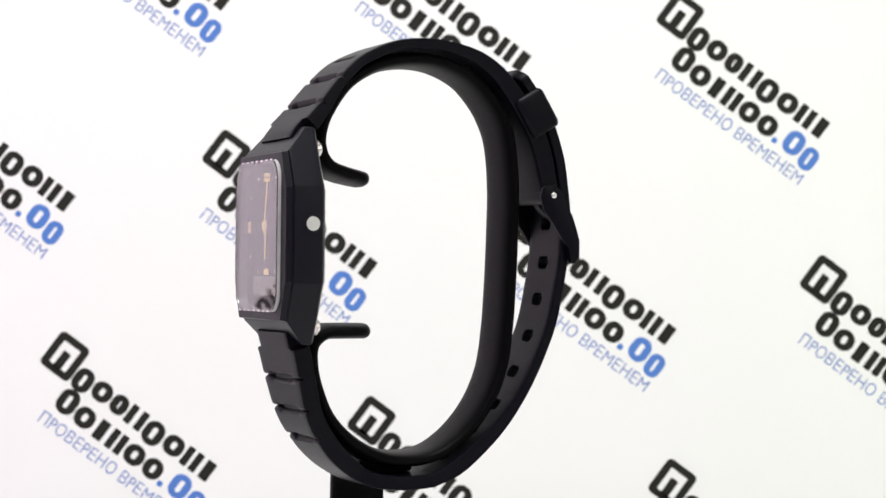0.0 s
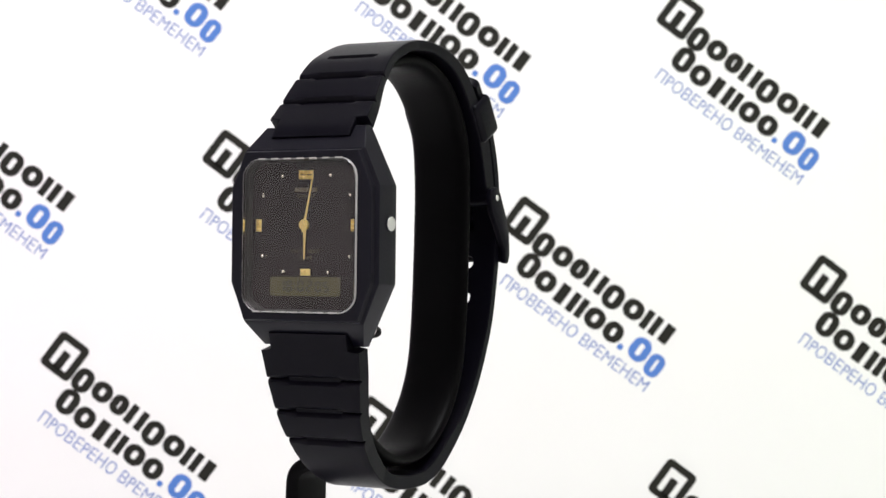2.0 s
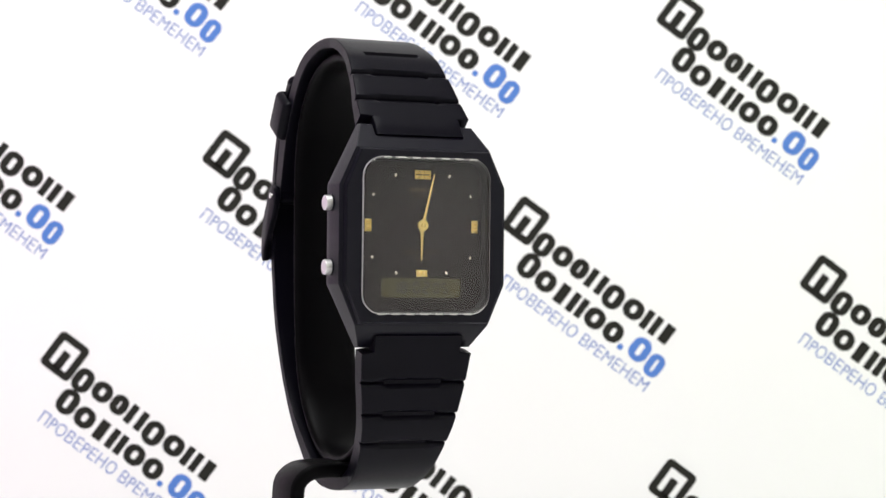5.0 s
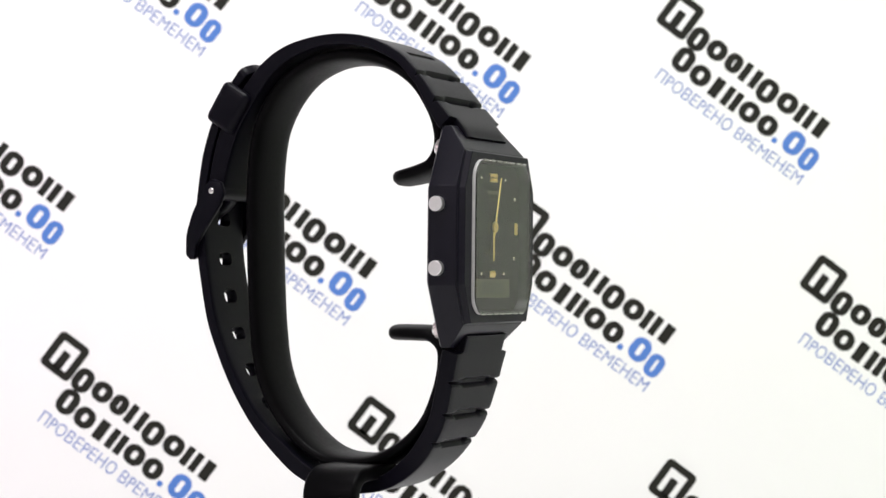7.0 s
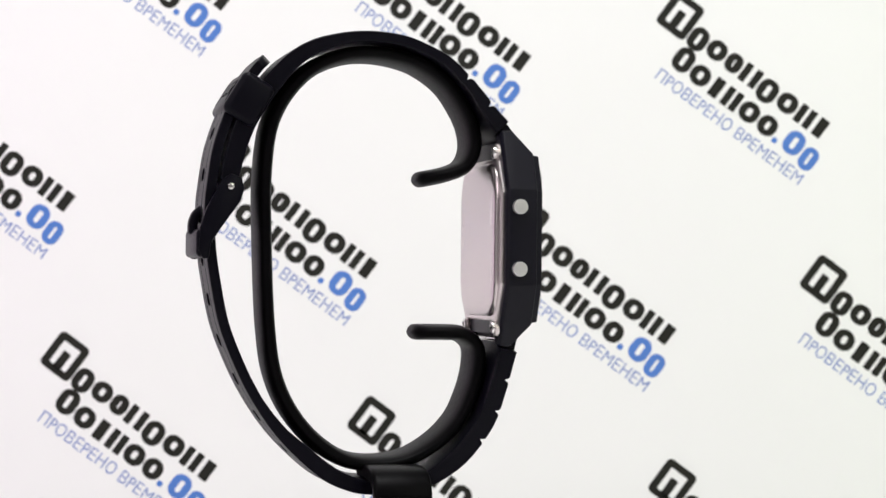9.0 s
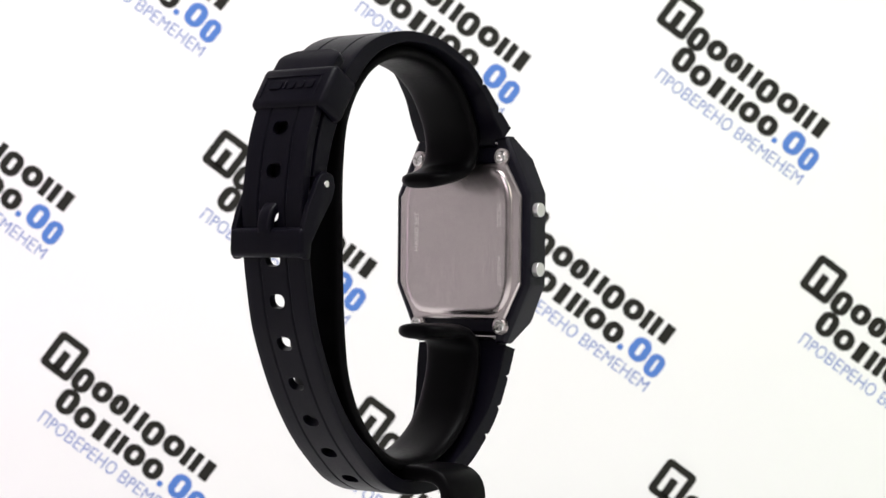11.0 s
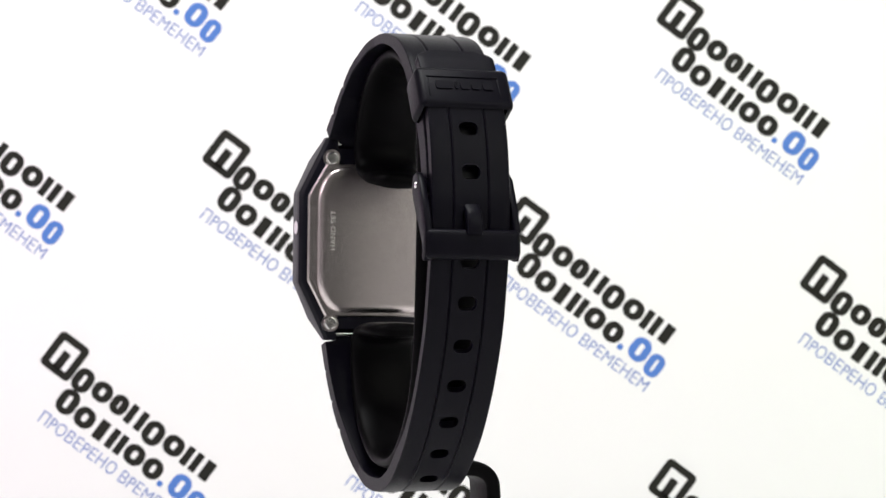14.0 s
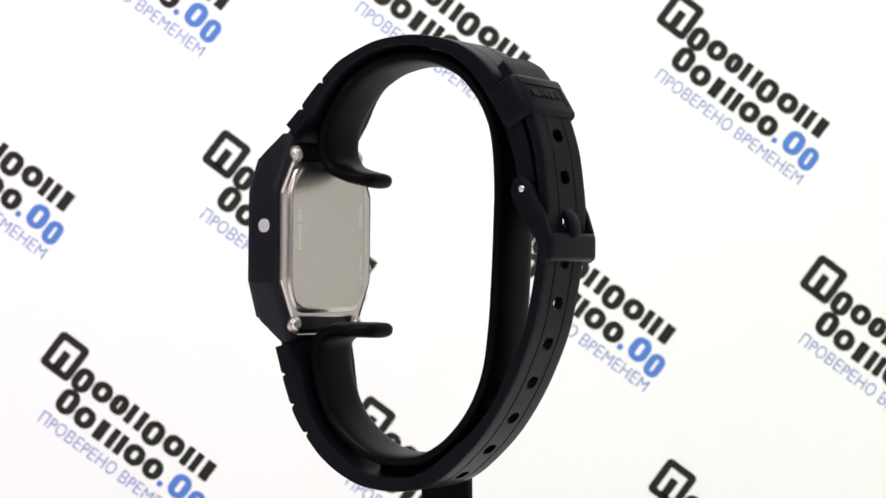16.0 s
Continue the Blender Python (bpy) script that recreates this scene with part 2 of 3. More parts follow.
def build_backdrop():
    n = STEP_P.cross(STEP_Q).normalized()
    across = Vector((1, 0, 0))
    across = (across - n * across.dot(n)).normalized()
    up = across.cross(-n).normalized()
    if up.z < 0:
        up = -up
    lean = radians(-36.2)
    u = (across * math.cos(lean) + up * math.sin(lean)).normalized()
    v = (up * math.cos(lean) - across * math.sin(lean)).normalized()
    base = Matrix((across, up, n)).transposed().to_4x4()
    sheet = box(-620, 175, -190, 560, -1.5, 0)
    sheet.transform(Matrix.Translation(SHEET) @ base)
    back = setting("backdrop", sheet, PAPER, "white printed paper backdrop with a repeated slanting shop print", "backdrop")
    sign = Matrix((u, v, n)).transposed().to_4x4()
    proto = {}
    s = PRINT
    black = [plate(rounded_rect(-5, 57, -3, 67, 9.5), rounded_rect(8.5, 43.5, 9.5, 54, 2)),
             plate(rounded_rect(18.5, 33.5, 4, 40, 2))]
    row = ((59, 94, -5, 0), (97, 134, 3, 0), (137, 168, 3, 0), (172, 207, 3, 1), (211, 248, -5, 0), (252, 290, 3, 0), (294, 326, 3, 1), (330, 357, 3, 2))
    black += [bar_block(a, b, low, 39, kind) if kind else letter_block(a, b, low, 39, 12.5) for a, b, low, kind in row]
    row = ((60, 96, -5, 0), (99, 137, -14, 0), (140, 168, -14, 2), (172, 203, -14, 1), (207, 245, -14, 0), (248, 284, -14, 0))
    black += [bar_block(a, b, -51, top, kind) if kind else letter_block(a, b, -51, top, 12.5) for a, b, top, kind in row]
    blue = [plate(rounded_rect(286, 296, -51, -41, 3)), letter_block(304, 340, -51, -7, 12), letter_block(344, 374, -58, -15, 11)]
    slogan = lettering("ПРОВЕРЕНО ВРЕМЕНЕМ".replace("Р", "P").replace("М", "M"), 316, 23, 0)
    slogan.transform(Matrix.Translation((213, -74, 0.12)))
    for name, bm, mat in (("logo_and_name", join(*black), INK), ("name_ending", join(*blue), BLUE), ("slogan", slogan, PALEBLUE)):
        bm.transform(Matrix.Diagonal((s, s, s * 1.5, 1)))
        proto[name] = finish(bm, name, mat)
    for i in range(-1, 4):
        for j in range(-6, 4):
            dx, dy = NUDGE.get((i, j), (0, 0))
            at = SHEET + STEP_P * i + STEP_Q * j + across * dx + up * dy + n * 0.05
            if -520 < at.x < 195 and -95 < at.z < 330:
                for name, me in proto.items():
                    ob = new(name, me)
                    ob.parent = back
                    ob.matrix_basis = Matrix.Translation(at * MM) @ sign
    return back


# ---- the wristwatch ----
UPPER = [(-22.6, 16.9), (-21.2, 19.2), (-17.4, 23.4), (-15.2, 26.2), (-12.7, 29.1), (-8.7, 32.9), (-3.1, 35.7), (1.2, 36.9), (6.6, 37.35), (12.1, 36.8), (17.6, 35.3),
         (22.0, 32.7), (25.6, 29.1), (29.0, 24.6), (32.1, 19.4), (33.8, 13.9), (34.8, 8.6)]
LOWER = [(-23.0, -20.2), (-22.2, -23.2), (-21.4, -26.3), (-20.4, -30.6), (-18.6, -36.7), (-16.1, -41.1), (-12.9, -45.0), (-8.6, -48.2), (-4.1, -50.1), (0.5, -50.8),
         (4.7, -50.8), (9.2, -50.2), (14.7, -47.8), (20.4, -43.0), (24.9, -38.0), (29.1, -31.6), (32.3, -25.1), (34.8, -18.5), (36.4, -10.9), (37.3, -5.0), (37.6, 0.0),
         (37.7, 4.0), (37.3, 8.0), (36.2, 14.9), (33.9, 21.8), (31.3, 26.6), (28.6, 30.4), (26.6, 32.4)]


def groove(d, half, depth):
    return depth * max(0.0, 1 - max(0.0, abs(d) - half * 0.5) / (half * 0.5)) if abs(d) < half else 0.0


def strap_upper():
    path, at = smooth_path(UPPER, 0.35)
    cuts = []
    for z, full, y_max in ((24.0, True, 0), (29.2, True, 0), (33.1, False, 0)):
        k = min((i for i, p in enumerate(path) if p.x < y_max), key=lambda i: abs(path[i].y - z))
        cuts.append((at[k], full))
    cuts.append((at[min(range(len(path)), key=lambda i: abs(path[i].x - 3.5))], False))
    end = at[-1]

    def half(s):
        if s < 4.5:
            return 8.75
        return float(np.interp(s, [4.5, 8, 24, 34, 50, end - 6, end], [11.1, 10.8, 8.9, 8.1, 7.9, 7.5, 7.5]))

    def thick(s):
        return float(np.interp(s, [0, 4, 14, 40, 52, 60, end - 10, end], [3.6, 3.4, 2.1, 2.1, 3.1, 3.6, 3.9, 3.5]))

    def sink(s, f):
        d = 0.0
        for c, full in cuts:
            wide = abs(f) < 0.56
            if full or wide:
                d = max(d, groove(s - c, (0.85 if wide else 0.4) if full else 0.6, 0.95 if full else 0.8))
        if s > 32 and 0.44 < abs(f) < 0.46:
            d = max(d, 0.3)
        return d

    return ribbon(UPPER, 1, half, thick, sink)


def strap_lower():
    path, at = smooth_path(LOWER, 0.35)
    end = at[-1]
    cuts = []
    for z in (-29.2, -35.2, -40.6):
        k = min((i for i, p in enumerate(path) if p.x < 0), key=lambda i: abs(path[i].y - z))
        cuts.append(at[k])

    def half(s):
        if s < 3.5:
            return 8.75
        if s > end - 2.6:
            return 7.5 - 3.0 * ((s - end + 2.6) / 2.6) ** 3
        return float(np.interp(s, [3.5, 9, 24, 34, 50, 70, end], [11.1, 10.6, 8.4, 7.4, 7.4, 7.4, 7.4]))

    def thick(s):
        return float(np.interp(s, [0, 4, 14, 24, 30, 36, 50, 57, 63, 69, 76, end], [3.6, 3.5, 3.5, 3.7, 3.5, 2.8, 2.8, 3.2, 3.1, 2.4, 2.0, 2.0]))

    def sink(s, f):
        d = 0.0
        for c in cuts:
            wide = abs(f) < 0.56
            d = max(d, groove(s - c, 0.85 if wide else 0.4, 0.9))
        if 40 < s < end - 7 and 0.44 < abs(f) < 0.46:
            d = max(d, 0.3)
        return d

    strap = ribbon(LOWER, -1, half, thick, sink)
    k1 = min((i for i, p in enumerate(path) if p.x > 20), key=lambda i: abs(path[i].y - 17.4))
    tang = tangents(path)
    holes = []
    for k in range(10):
        s = at[k1] - 8.0 * k
        i = int(np.argmin(np.abs(at - s)))
        p, t = path[i], tang[i]
        n = Vector((t.y, -t.x))
        hole = loft([[(x, y, z) for x, y in rounded_rect(-w, w, -h, h, 1.22, 4)] for z, w, h in ((-4, 3.2, 1.45), (-1.0, 1.85, 1.3), (1.5, 1.8, 1.3))])
        hole.transform(Matrix(((1, 0, 0, XC), (0, t.x, n.x, p.x), (0, t.y, n.y, p.y), (0, 0, 0, 1))))
        holes.append(hole)
    return carved(strap, join(*holes))


def rounded(ring, cut=3.0, n=5):
    """A ring with its corners rounded off."""
    pts = [Vector(p) for p in ring]
    out = []
    for k, b in enumerate(pts):
        a, c = pts[k - 1], pts[(k + 1) % len(pts)]
        p = b + (a - b).normalized() * min(cut, (a - b).length * 0.45)
        q = b + (c - b).normalized() * min(cut, (c - b).length * 0.45)
        for i in range(n + 1):
            u = i / n
            out.append(p * (1 - u) ** 2 + b * 2 * u * (1 - u) + q * u * u)
    return out


def window(hw, z_top, z_bottom, corner, y):
    """The outline of the glass: a rectangle with cut and rounded corners."""
    hw, c = hw - 0.15, corner * 0.92
    ring = [(XC - hw + c, y, z_top), (XC + hw - c, y, z_top), (XC + hw, y, z_top - c), (XC + hw, y, z_bottom + c),
            (XC + hw - c, y, z_bottom), (XC - hw + c, y, z_bottom), (XC - hw, y, z_bottom + c), (XC - hw, y, z_top - c)]
    return rounded(ring, 1.5, 4)


def case_body():
    rings = [octagon(16.3, 10.8, 18.2, -21.8, 7.0, -10.4, -18.1),
             octagon(16.95, 11.3, 18.8, -22.4, 7.5, -10.8, -18.7),
             octagon(16.95, 11.3, 18.8, -22.4, 7.5, -10.8, -20.5),
             octagon(16.7, 13.45, 14.4, -18.2, 7.4, -10.7, -24.1),
             octagon(15.9, 13.0, 14.1, -17.9, 7.2, -10.5, -24.2),
             octagon(15.7, 12.8, 13.9, -17.7, 7.1, -10.4, -25.4)]
    bm = loft(rings)
    soften(bm, 0.28, 2, 22)
    bm = carved(bm, loft([window(12.9, 12.55, -16.15, 2.4, y) for y in (-30, -22.75)]))
    cut = join(box(XC - 9.0, XC + 9.0, -40, -10, 16.6, 30), box(XC - 9.0, XC + 9.0, -40, -10, -35, -20.1))
    return carved(bm, cut)


def steel_back():
    base = loft([octagon(15.3, 11.5, 13.4, -17.6, 6.9, -10.4, -18.2), octagon(15.3, 11.5, 13.4, -17.6, 6.9, -10.4, -17.75), octagon(15.0, 11.3, 13.1, -17.3, 6.8, -10.3, -17.45)])
    for x in (-10.45, 10.45):
        for z in (14.6, -18.9):
            base = carved(base, rod((XC + x, -18.25, z), (XC + x, -17.5, z), 1.75, 20), "UNION")
    return base


def steel_panel():
    profile = ((0, -17.6), (0.04, -17.35), (0.2, -17.1), (0.5, -16.88), (0.9, -16.76), (1.35, -16.71), (1.8, -16.7))
    return loft([rounded(octagon(13.4 - d, 10.4 - d * 0.8, 12.7 - d, -16.8 + d, 8.2 - d * 0.5, -12.2 + d * 0.5, y)) for d, y in profile])


def cross_screw(x, z):
    head = rod((XC + x, -17.6, z), (XC + x, -16.9, z), 1.3, 20, 0.25)
    turn = Matrix.Translation((XC + x, 0, z)) @ Matrix.Rotation(radians(20 + 31 * (x > 0) + 17 * (z > 0)), 4, "Y")
    for cut in (box(-1.0, 1.0, -17.45, -16.5, -0.24, 0.24), box(-0.24, 0.24, -17.46, -16.5, -1.0, 1.0)):
        cut.transform(turn)
        head = carved(head, cut)
    return head


def faceted_marker(w, h, y, x, z, points):
    """A gilt hour marker: a plate with small pyramids."""
    bms = [box(XC + x - w / 2, XC + x + w / 2, y - 0.12, y, z - h / 2, z + h / 2, 0.03)]
    for a, b, ww, hh in points:
        p = loft([[(XC + x + a - ww / 2, y - 0.1, z + b - hh / 2), (XC + x + a + ww / 2, y - 0.1, z + b - hh / 2), (XC + x + a + ww / 2, y - 0.1, z + b + hh / 2), (XC + x + a - ww / 2, y - 0.1, z + b + hh / 2)],
                  [(XC + x + a + dx, y - 0.5, z + b + dz) for dx, dz in ((-0.03, -0.03), (0.03, -0.03), (0.03, 0.03), (-0.03, 0.03))]])
        bms.append(p)
    return join(*bms)


def hand_shape(length, width, tail, angle, y):
    """A tapered, ridged watch pointer about the dial's centre, turned clockwise from twelve."""
    outline = [(-0.12, length), (0.12, length), (width, 1.6), (0.34, 0.7), (0.34, -tail), (-0.34, -tail), (-0.34, 0.7), (-width, 1.6)]
    bm = loft([[(x, 0, z) for x, z in outline], [(x * 0.25, -0.16, z * 0.995) for x, z in outline]])
    hub = plate([(math.cos(a) * 1.02, math.sin(a) * 1.02) for a in np.linspace(0, 2 * math.pi, 25)[:-1]],
                [(math.cos(a) * 0.5, math.sin(a) * 0.5) for a in np.linspace(0, 2 * math.pi, 25)[:-1]], 0.18)
    hub.transform(Matrix.Rotation(radians(90), 4, "X"))
    out = join(bm, hub)
    if angle:
        out.transform(Matrix.Translation((XC, y, 0.2)) @ Matrix.Rotation(radians(angle), 4, "Y"))
    return out


SEGMENTS = {"0": "abcdef", "1": "bc", "2": "abged", "5": "afgcd", "8": "abcdefg"}


def lcd_digit(ch, x, z, w, h, y):
    t = w * 0.29
    spots = {"a": (t, w - t, h - t, h), "g": (t, w - t, h / 2 - t / 2, h / 2 + t / 2), "d": (t, w - t, 0, t),
             "f": (0, t, h / 2 + t * 0.3, h - t * 0.5), "e": (0, t, t * 0.5, h / 2 - t * 0.3), "b": (w - t, w, h / 2 + t * 0.3, h - t * 0.5), "c": (w - t, w, t * 0.5, h / 2 - t * 0.3)}
    bms = []
    for k in SEGMENTS[ch]:
        x0, x1, z0, z1 = spots[k]
        bms.append(box(XC + x + x0, XC + x + x1, y - 0.04, y, z + z0, z + z1))
    return join(*bms)


def facing_front(bm, x, z, y, turn=0):
    """Stands flat work in the x-y plane up, to be read from the dial side."""
    bm.transform(Matrix.Translation((XC + x, y, z)) @ Matrix.Rotation(radians(90), 4, "X") @ Matrix.Rotation(radians(turn), 4, "Z"))
    return bm


def facing_back(bm, x, z, y, turn=0):
    bm.transform(Matrix.Translation((XC + x, y, z)) @ Matrix.Rotation(radians(180), 4, "Z") @ Matrix.Rotation(radians(90), 4, "X") @ Matrix.Rotation(radians(turn), 4, "Z"))
    return bm


def plain_bars(spans, height, thick):
    return join(*[plate(rounded_rect(a, b, -height / 2, height / 2, height * 0.25, 3), thick=thick) for a, b in spans])


KEEPER_MID = Vector((29.9, 23.9))
KEEPER_ALONG = Vector((0.52, -0.854))


def build_watch():
    watch = tagged(new("wristwatch"), "black resin wristwatch with dark rectangular dial, buckled round a display cuff", "wristwatch")
    case = part("case", case_body(), CASE_RESIN, watch, "black resin case with bevelled bezel", 14)
    back = part("case_back", steel_back(), STEEL, watch, "brushed steel back plate", 14)
    part("raised_panel", steel_panel(), STEEL, back, "", 60)
    for x in (-10.45, 10.45):
        for z in (14.6, -18.9):
            part("screw", cross_screw(x, z), CHROME, back, "cross-head steel screw")
    for body, x, z, w, turn in (("HAND SET", 10.3, -0.1, 8.0, 90), ("MODE", -10.7, 3.0, 4.6, -90), ("ADJUST", -10.7, -8.1, 6.2, -90)):
        part("stamped_word", facing_back(lettering(body, w, 1.05, 0.08), x, z, -16.74, turn), STAMP_GLINT, back)
    for x, z, spans in ((2.9, 4.6, [(-1.6, -0.9), (-0.6, 0.2), (0.5, 1.4)]), (6.4, -0.6, [(-2.6, -1.1), (-0.7, 0.6), (1.0, 2.4)])):
        part("stamped_bar", facing_back(plain_bars(spans, 0.45, 0.06), x, z, -16.72, 90 if x > 5 else 8), STEEL, back)
    # dial under the glass
    dial = part("dial", loft([window(12.85, 12.5, -16.1, 2.4, y) for y in (-22.76, -23.0)]), DIAL, watch, "black lacquered dial")
    top = -23.0
    double = join(*[faceted_marker(w, 0.72, top, x, z, [(0, 0, w - 0.06, 0.66)]) for x, w in ((-0.98, 1.05), (0.05, 0.9), (1.08, 1.05)) for z in (9.08, 10.02)],
                  box(XC - 1.5, XC - 1.32, top - 0.2, top, 8.72, 10.38), box(XC + 1.42, XC + 1.6, top - 0.2, top, 8.72, 10.38), box(XC - 0.06, XC + 0.16, top - 0.2, top, 9.3, 9.8))
    part("hour_marker", double, GOLD, dial, "faceted gilt double marker")
    for x in (-10.75, 10.75):
        part("hour_marker", faceted_marker(1.25, 2.3, top, x, 0.1, [(0, -0.75, 1.1, 0.7), (0, 0, 1.1, 0.7), (0, 0.75, 1.1, 0.7)]), GOLD, dial, "faceted gilt marker")
    part("hour_marker", faceted_marker(2.2, 1.25, top, 0.05, -8.65, [(-0.55, 0, 1.05, 1.15), (0.55, 0, 1.05, 1.15)]), GOLD, dial, "faceted gilt marker")
    for x, z in ((-5.4, 9.4), (5.5, 9.4), (-9.8, 5.75), (9.9, 5.75), (9.9, -5.7), (-9.9, -5.7), (5.1, -8.6), (-5.1, -8.6)):
        dot = bmesh.new()
        bmesh.ops.create_icosphere(dot, subdivisions=2, radius=0.33)
        dot.transform(Matrix.Translation((XC + x, top, z)) @ Matrix.Diagonal((1, 0.8, 1.2, 1)))
        part("hour_dot", dot, PEARL, dial, "small pale gilt dot")
    part("name_bar", facing_front(plain_bars([(-2.6, -1.7), (-1.55, -0.6), (-0.45, 0.5), (0.65, 1.0), (1.15, 2.5)], 0.8, 0.03), 0.05, 6.75, top), DIALPRINT, dial)
    part("dial_word", facing_front(lettering("QUARTZ", 4.0, 0.7, 0.03), 0.05, 5.55, top), DIALPRINT, dial)
    part("dial_word", facing_front(lettering("WATER RESIST", 6.6, 0.62, 0.03), 0.05, -4.75, top), DIALPRINT, dial)
    part("dial_word", facing_front(lettering("50M", 2.6, 0.75, 0.03), 0.05, -5.95, top), DIALPRINT, dial)
    lcd = part("lcd_window", facing_front(plate(rounded_rect(-7.95, 7.95, -1.78, 1.78, 0.5, 4), thick=0.06), -0.05, -11.33, top), LCD, dial, "olive digital display window")
    for ch, x, w, h in (("1", -5.9, 1.3, 2.3), ("8", -4.35, 1.5, 2.3), ("0", -1.75, 1.5, 2.3), ("2", 0.2, 1.5, 2.3), ("0", 2.3, 1.35, 2.1), ("5", 4.05, 1.35, 2.1)):
        part("digit", lcd_digit(ch, x, -12.4, w, h, top - 0.06), SEGMENT, lcd, "dark liquid-crystal digit")
    part("colon", join(box(XC - 2.5, XC - 2.15, top - 0.1, top - 0.06, -10.95, -10.6), box(XC - 2.5, XC - 2.15, top - 0.1, top - 0.06, -12.0, -11.65)), SEGMENT, lcd)
    part("hour_pointer", hand_shape(6.4, 0.33, 1.0, 181, -23.3), GOLD, dial, "gilt hour pointer near six")
    part("minute_pointer", hand_shape(9.7, 0.26, 1.4, 0, 0), GOLD, dial, "gilt minute pointer just past twelve")
    part("pointer_cap", rod((XC, -23.1, 0.2), (XC, -23.8, 0.2), 0.3, 16, 0.08), GOLD, dial)
    glass = loft([window(12.78, 12.43, -16.03, 2.35, -24.9), window(12.78, 12.43, -16.03, 2.35, -26.1), window(12.72, 12.37, -15.97, 2.32, -26.17), window(12.6, 12.25, -15.85, 2.28, -26.19)])
    # Opaque ring added over the glass's side to show its edge as lit.
    edge_ring = loft([window(w, w - 0.35, -w - 3.25, 2.4, y) for w, y in ((12.8, -24.8), (12.89, -24.8), (12.89, -25.93), (12.86, -26.04), (12.8, -24.8))], close_ends=False)
    bmesh.ops.remove_doubles(edge_ring, verts=edge_ring.verts, dist=1e-4)
    rim = part("glass_seal", edge_ring, GLASS_EDGE, watch, "thin pale ring painted bright like the glass's lit ground edge", 20)
    # Chrome slivers added as broken glints on the glass's top and bottom edges.
    for z, lean in ((12.5, 1), (-16.1, -1)):
        for k in range(7):
            x = -8.7 + 2.9 * k
            glint = loft([[(XC + x + a + b, y, z + d) for a, d in ((-0.8, -0.15), (0.8, -0.15), (0.8, 0.15), (-0.8, 0.15))] for y, b in ((-25.7, 0), (-26.3, 0.5 * lean))])
            part("rim_notch", glint, CHROME, rim)
    well = loft([window(w, w - 0.35, -w - 3.25, 2.4, y) for w, y in ((12.84, -23.01), (12.84, -24.86), (12.74, -24.86), (12.4, -23.01), (12.84, -23.01))], close_ends=False)
    bmesh.ops.remove_doubles(well, verts=well.verts, dist=1e-4)
    part("dial_surround", well, WELL, dial, "grey sloping ring round the dial", 20)
    g = part("crystal", glass, GLASS, watch, "clear mineral glass over the dial", 5)
    g.visible_shadow = False
    # push buttons
    for x0, x1, z, r in ((-16.7, -18.2, 4.1, 1.4), (-16.7, -18.2, -7.65, 1.4), (16.7, 17.15, 0.4, 1.35)):
        b = part("push_button", rod((XC + x0, -20.5, z), (XC + x1, -20.5, z), r, 32, 0.12), BUTTON, watch, "round flat steel push button", 12)
        s = math.copysign(1, x0)
        part("collar", rod((XC + x0, -20.5, z), (XC + x0 + s * 0.35, -20.5, z), r + 0.28, 28, 0.08), CASE_RESIN, b)
    for z in (17.6, -21.2):
        part("spring_bar", rod((XC - 9.2, -18.7, z), (XC + 9.2, -18.7, z), 0.5, 12), CHROME, watch, "thin steel spring bar")
    # straps, keeper and buckle
    upper = part("upper_strap", strap_upper(), RESIN, watch, "black resin strap half with grooved links", 30)
    part("lower_strap", strap_lower(), RESIN, watch, "black resin strap half with adjustment holes", 30)
    a, o = KEEPER_ALONG, Vector((0.854, 0.52))
    stand = Matrix(((1, 0, 0, XC), (0, a.x, o.x, KEEPER_MID.x), (0, a.y, o.y, KEEPER_MID.y), (0, 0, 0, 1)))
    loop = carved(box(-9.35, 8.75, -4.3, 4.6, -3.7, 3.15, 1.3, segments=4), box(-8.0, 8.0, -8, 8, -2.7, 2.35))
    loop.transform(stand)
    keeper = part("keeper", loop, RESIN, upper, "moulded resin strap keeper")
    rib = join(box(-6.9, 6.9, -2.0, -1.65, 3.0, 3.35, 0.1), box(-6.9, -6.6, -1.65, 2.6, 3.0, 3.28, 0.1), box(6.6, 6.9, -1.65, 2.6, 3.0, 3.28, 0.1))
    rib.transform(stand)
    part("raised_rib", rib, RESIN, keeper)
    bars = plain_bars([(-5.6, -3.6), (-3.2, -1.4), (-1.0, 0.7), (1.1, 1.8), (2.2, 5.4)], 1.7, 0.35)
    bars.transform(stand @ Matrix.Translation((0, 0.1, 3.05)))
    part("name_bar", bars, RESIN, keeper)
    arm_line = [(31.0, 8.9), (33.0, 9.6), (34.6, 8.4), (37.5, 3.0), (38.7, -0.6), (38.9, -4.8), (38.1, -6.4), (36.9, -6.3), (36.6, -3.5), (34.6, -0.4), (31.2, 4.4), (30.4, 6.8)]
    frame_bits = []
    for x in (-9.05, 7.75):
        arm = loft([[(XC + x + d, y, z) for y, z in arm_line] for d in (0, 1.3)])
        frame_bits.append(soften(arm, 0.3, 2, 30))
    frame_bits.append(box(XC - 9.0, XC + 9.0, 36.9, 39.3, -6.1, -0.7, 1.0, segments=4))
    buckle = part("buckle", join(*frame_bits), RESIN, watch, "black plastic pin buckle")
    tongue = sweep([(33.2, 7.0), (35.2, 4.6), (37.2, 3.1), (38.4, 1.9), (38.95, 0.3), (38.95, -1.6)], 1.5, 0.9, sides=16, power=5)
    part("tongue", tongue, RESIN, buckle, "black buckle tongue through a strap hole")
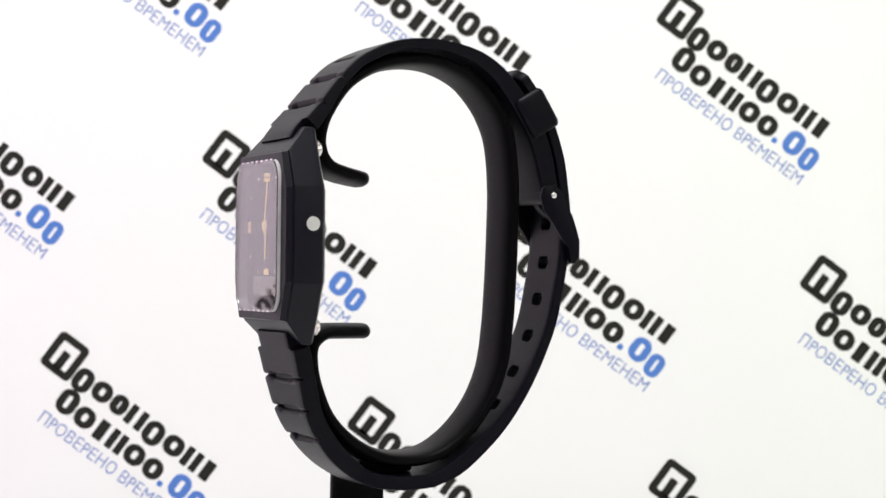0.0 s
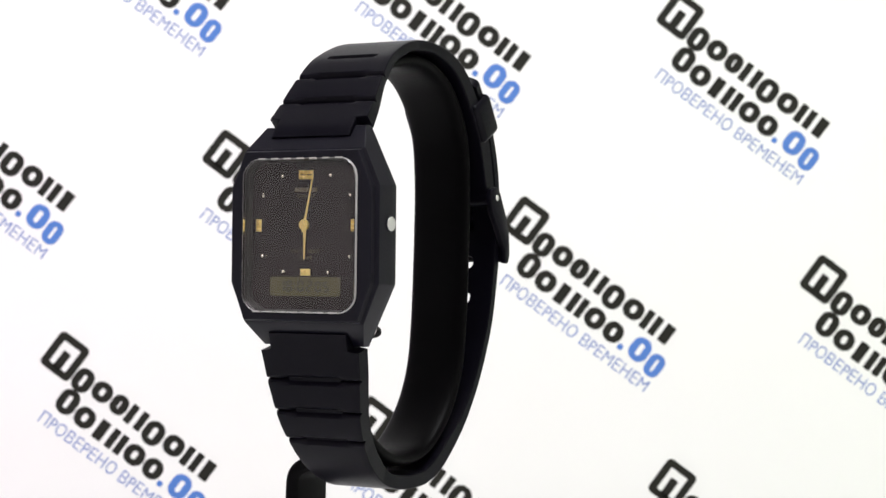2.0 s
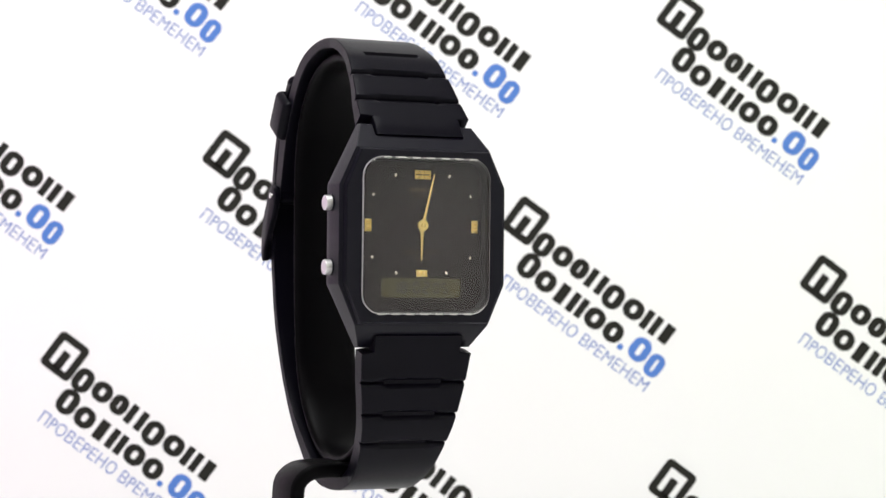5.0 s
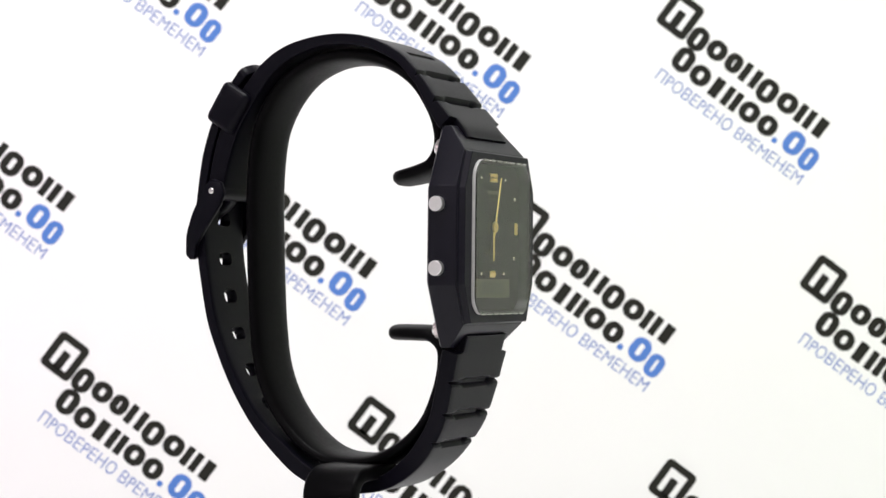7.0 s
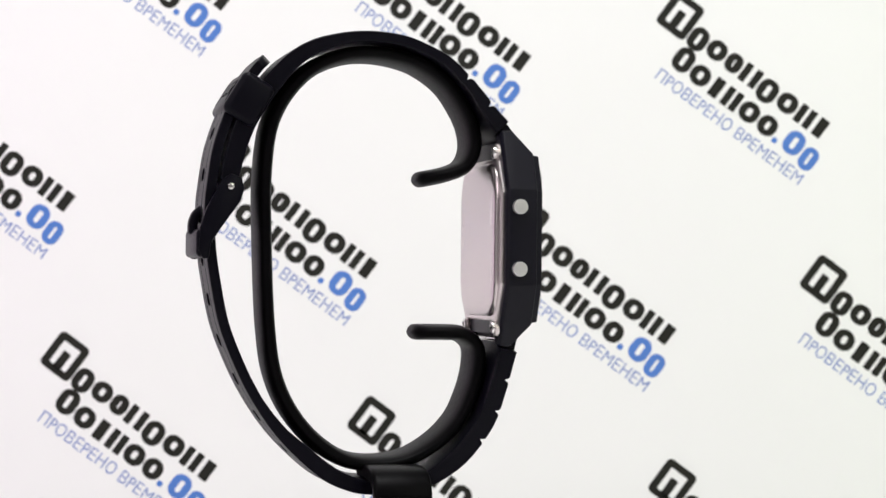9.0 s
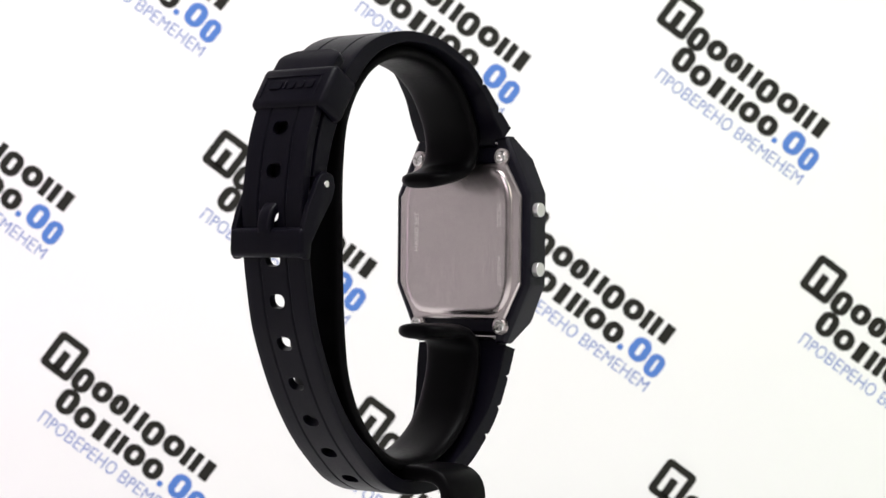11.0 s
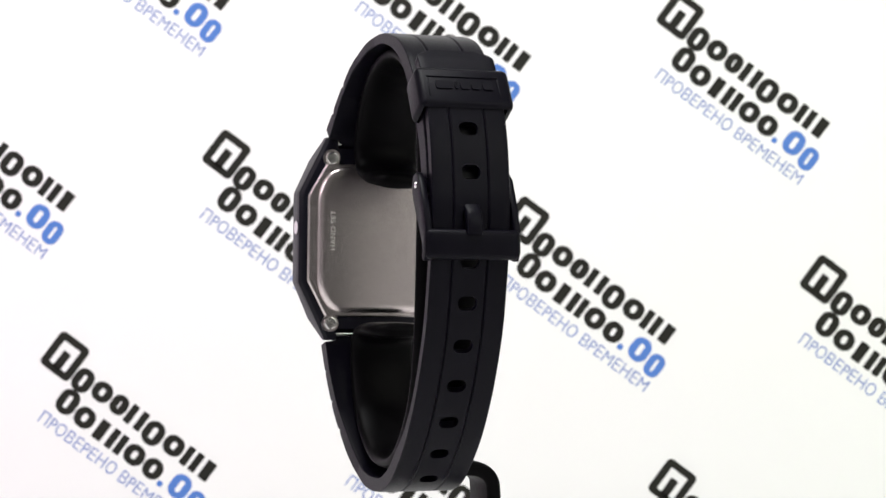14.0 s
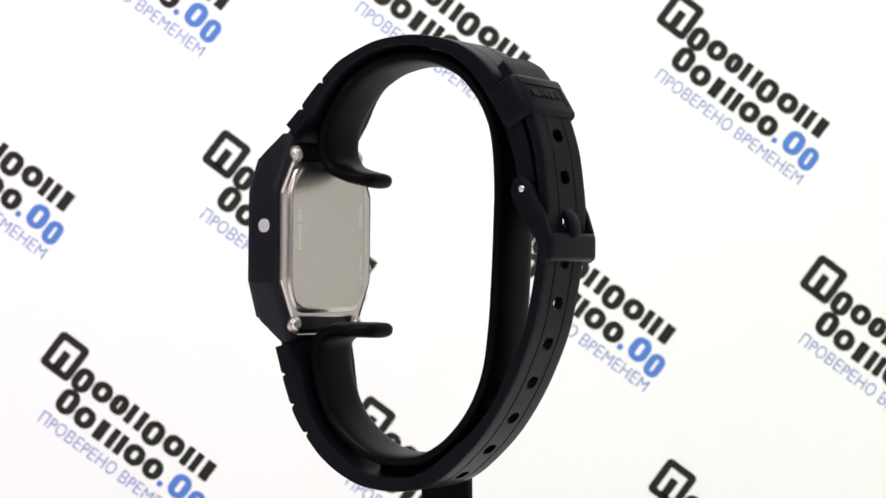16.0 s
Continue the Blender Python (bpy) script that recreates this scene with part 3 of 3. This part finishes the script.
    part("hinge_pin", rod((XC - 9.3, 33.0, 7.2), (XC + 9.3, 33.0, 7.2), 0.62, 14, 0.1), CHROME, buckle, "steel hinge pin")
    barrel = rod((XC - 7.6, 33.0, 7.2), (XC + 7.6, 33.0, 7.2), 1.75, 24)
    part("hinge_barrel", barrel, RESIN, buckle)
    return watch


# ---- the turning display holder ----
CUFF = [(-3.9, 9.4), (-7.0, 10.0), (-9.9, 10.7), (-13.1, 12.1), (-14.8, 14.9), (-14.9, 18.3), (-13.4, 22.5), (-9.8, 27.7), (-4.9, 31.2), (0.1, 32.9), (5.8, 33.5), (11.5, 32.7), (17.1, 30.1),
        (21.3, 25.9), (24.1, 21.0), (25.4, 16.0), (26.0, 8.2), (25.9, 0.4), (25.5, -10.7), (24.9, -19.7), (23.7, -27.5), (20.9, -34.2), (16.4, -39.9), (10.8, -43.9), (5.0, -45.2),
        (-1.9, -44.5), (-8.0, -41.3), (-12.6, -36.6), (-15.2, -30.7), (-16.2, -25.8), (-15.8, -22.4), (-13.2, -20.3), (-9.8, -20.0), (-3.3, -20.0)]


def build_holder():
    holder = tagged(new("watch_holder"), "glossy black plastic display cuff on a bent arm", "watch holder")
    part("cuff", sweep(CUFF, 6.55, 1.55, ends=5.5), PLASTIC, holder, "open black plastic cuff with two lips")
    path, at = smooth_path([(-4.0, -46.4), (-9.0, -46.5), (-14.0, -46.5), (-17.2, -46.9), (-19.4, -48.6), (-20.0, -51.5), (-20.0, -60.0), (-20.0, -80.0), (-20.0, -107.0)], 0.9)
    rings = []
    for p, t in zip(path, tangents(path)):
        n = Vector((-t.y, t.x))
        ring = []
        for y, v in rounded_rect(-4.2, 6.9, -1.45, 1.45, 0.8, 3):
            ring.append((p.x + n.x * v, y, p.y + n.y * v))
        rings.append(ring)
    part("bent_arm", loft(rings), PLASTIC, holder, "flat bent black plastic arm")
    disc = bmesh.new()
    bmesh.ops.create_cone(disc, cap_ends=True, segments=64, radius1=52, radius2=52, depth=8)
    soften(disc, 1.0, 2, 60)
    disc.transform(Matrix.Translation((0, 0, -111)))
    part("turning_base", disc, BASE, holder, "round white turning base")
    return holder


TURN = [(0, -66.95), (0.5, -58.18), (1, -49.29), (1.5, -40.28), (2, -30.91), (2.5, -20.98), (3, -11.16), (3.5, -1.97), (4, 6.84), (4.2, 10.28), (6.3, 50.42), (6.5, 54.43), (7, 64.26), (7.5, 74.54), (8, 84.87), (8.5, 94.57), (9, 103.92), (9.2, 107.36), (11.3, 147.0), (11.5, 150.41), (12, 160.1), (12.5, 170.28), (13, 180.34), (13.5, 189.81), (14, 198.9), (14.5, 208.45), (15, 218.58), (15.5, 228.51), (16, 237.76)]


def motions():
    for thing in (watch, holder):
        walk(thing, [(t, pose(0, 0, 0, 0, 0, a)) for t, a in TURN])
    for pointer in (o for o in watch.children_recursive if o.name == "minute_pointer"):
        walk(pointer, [(t, pose(XC * MM, -23.55 * MM, 0.2 * MM, 0, 10.6 + 0.53 * t, 0)) for t in (0, 8, 16)])


build_setting()
watch = build_watch()
holder = build_holder()
build_backdrop()
motions()
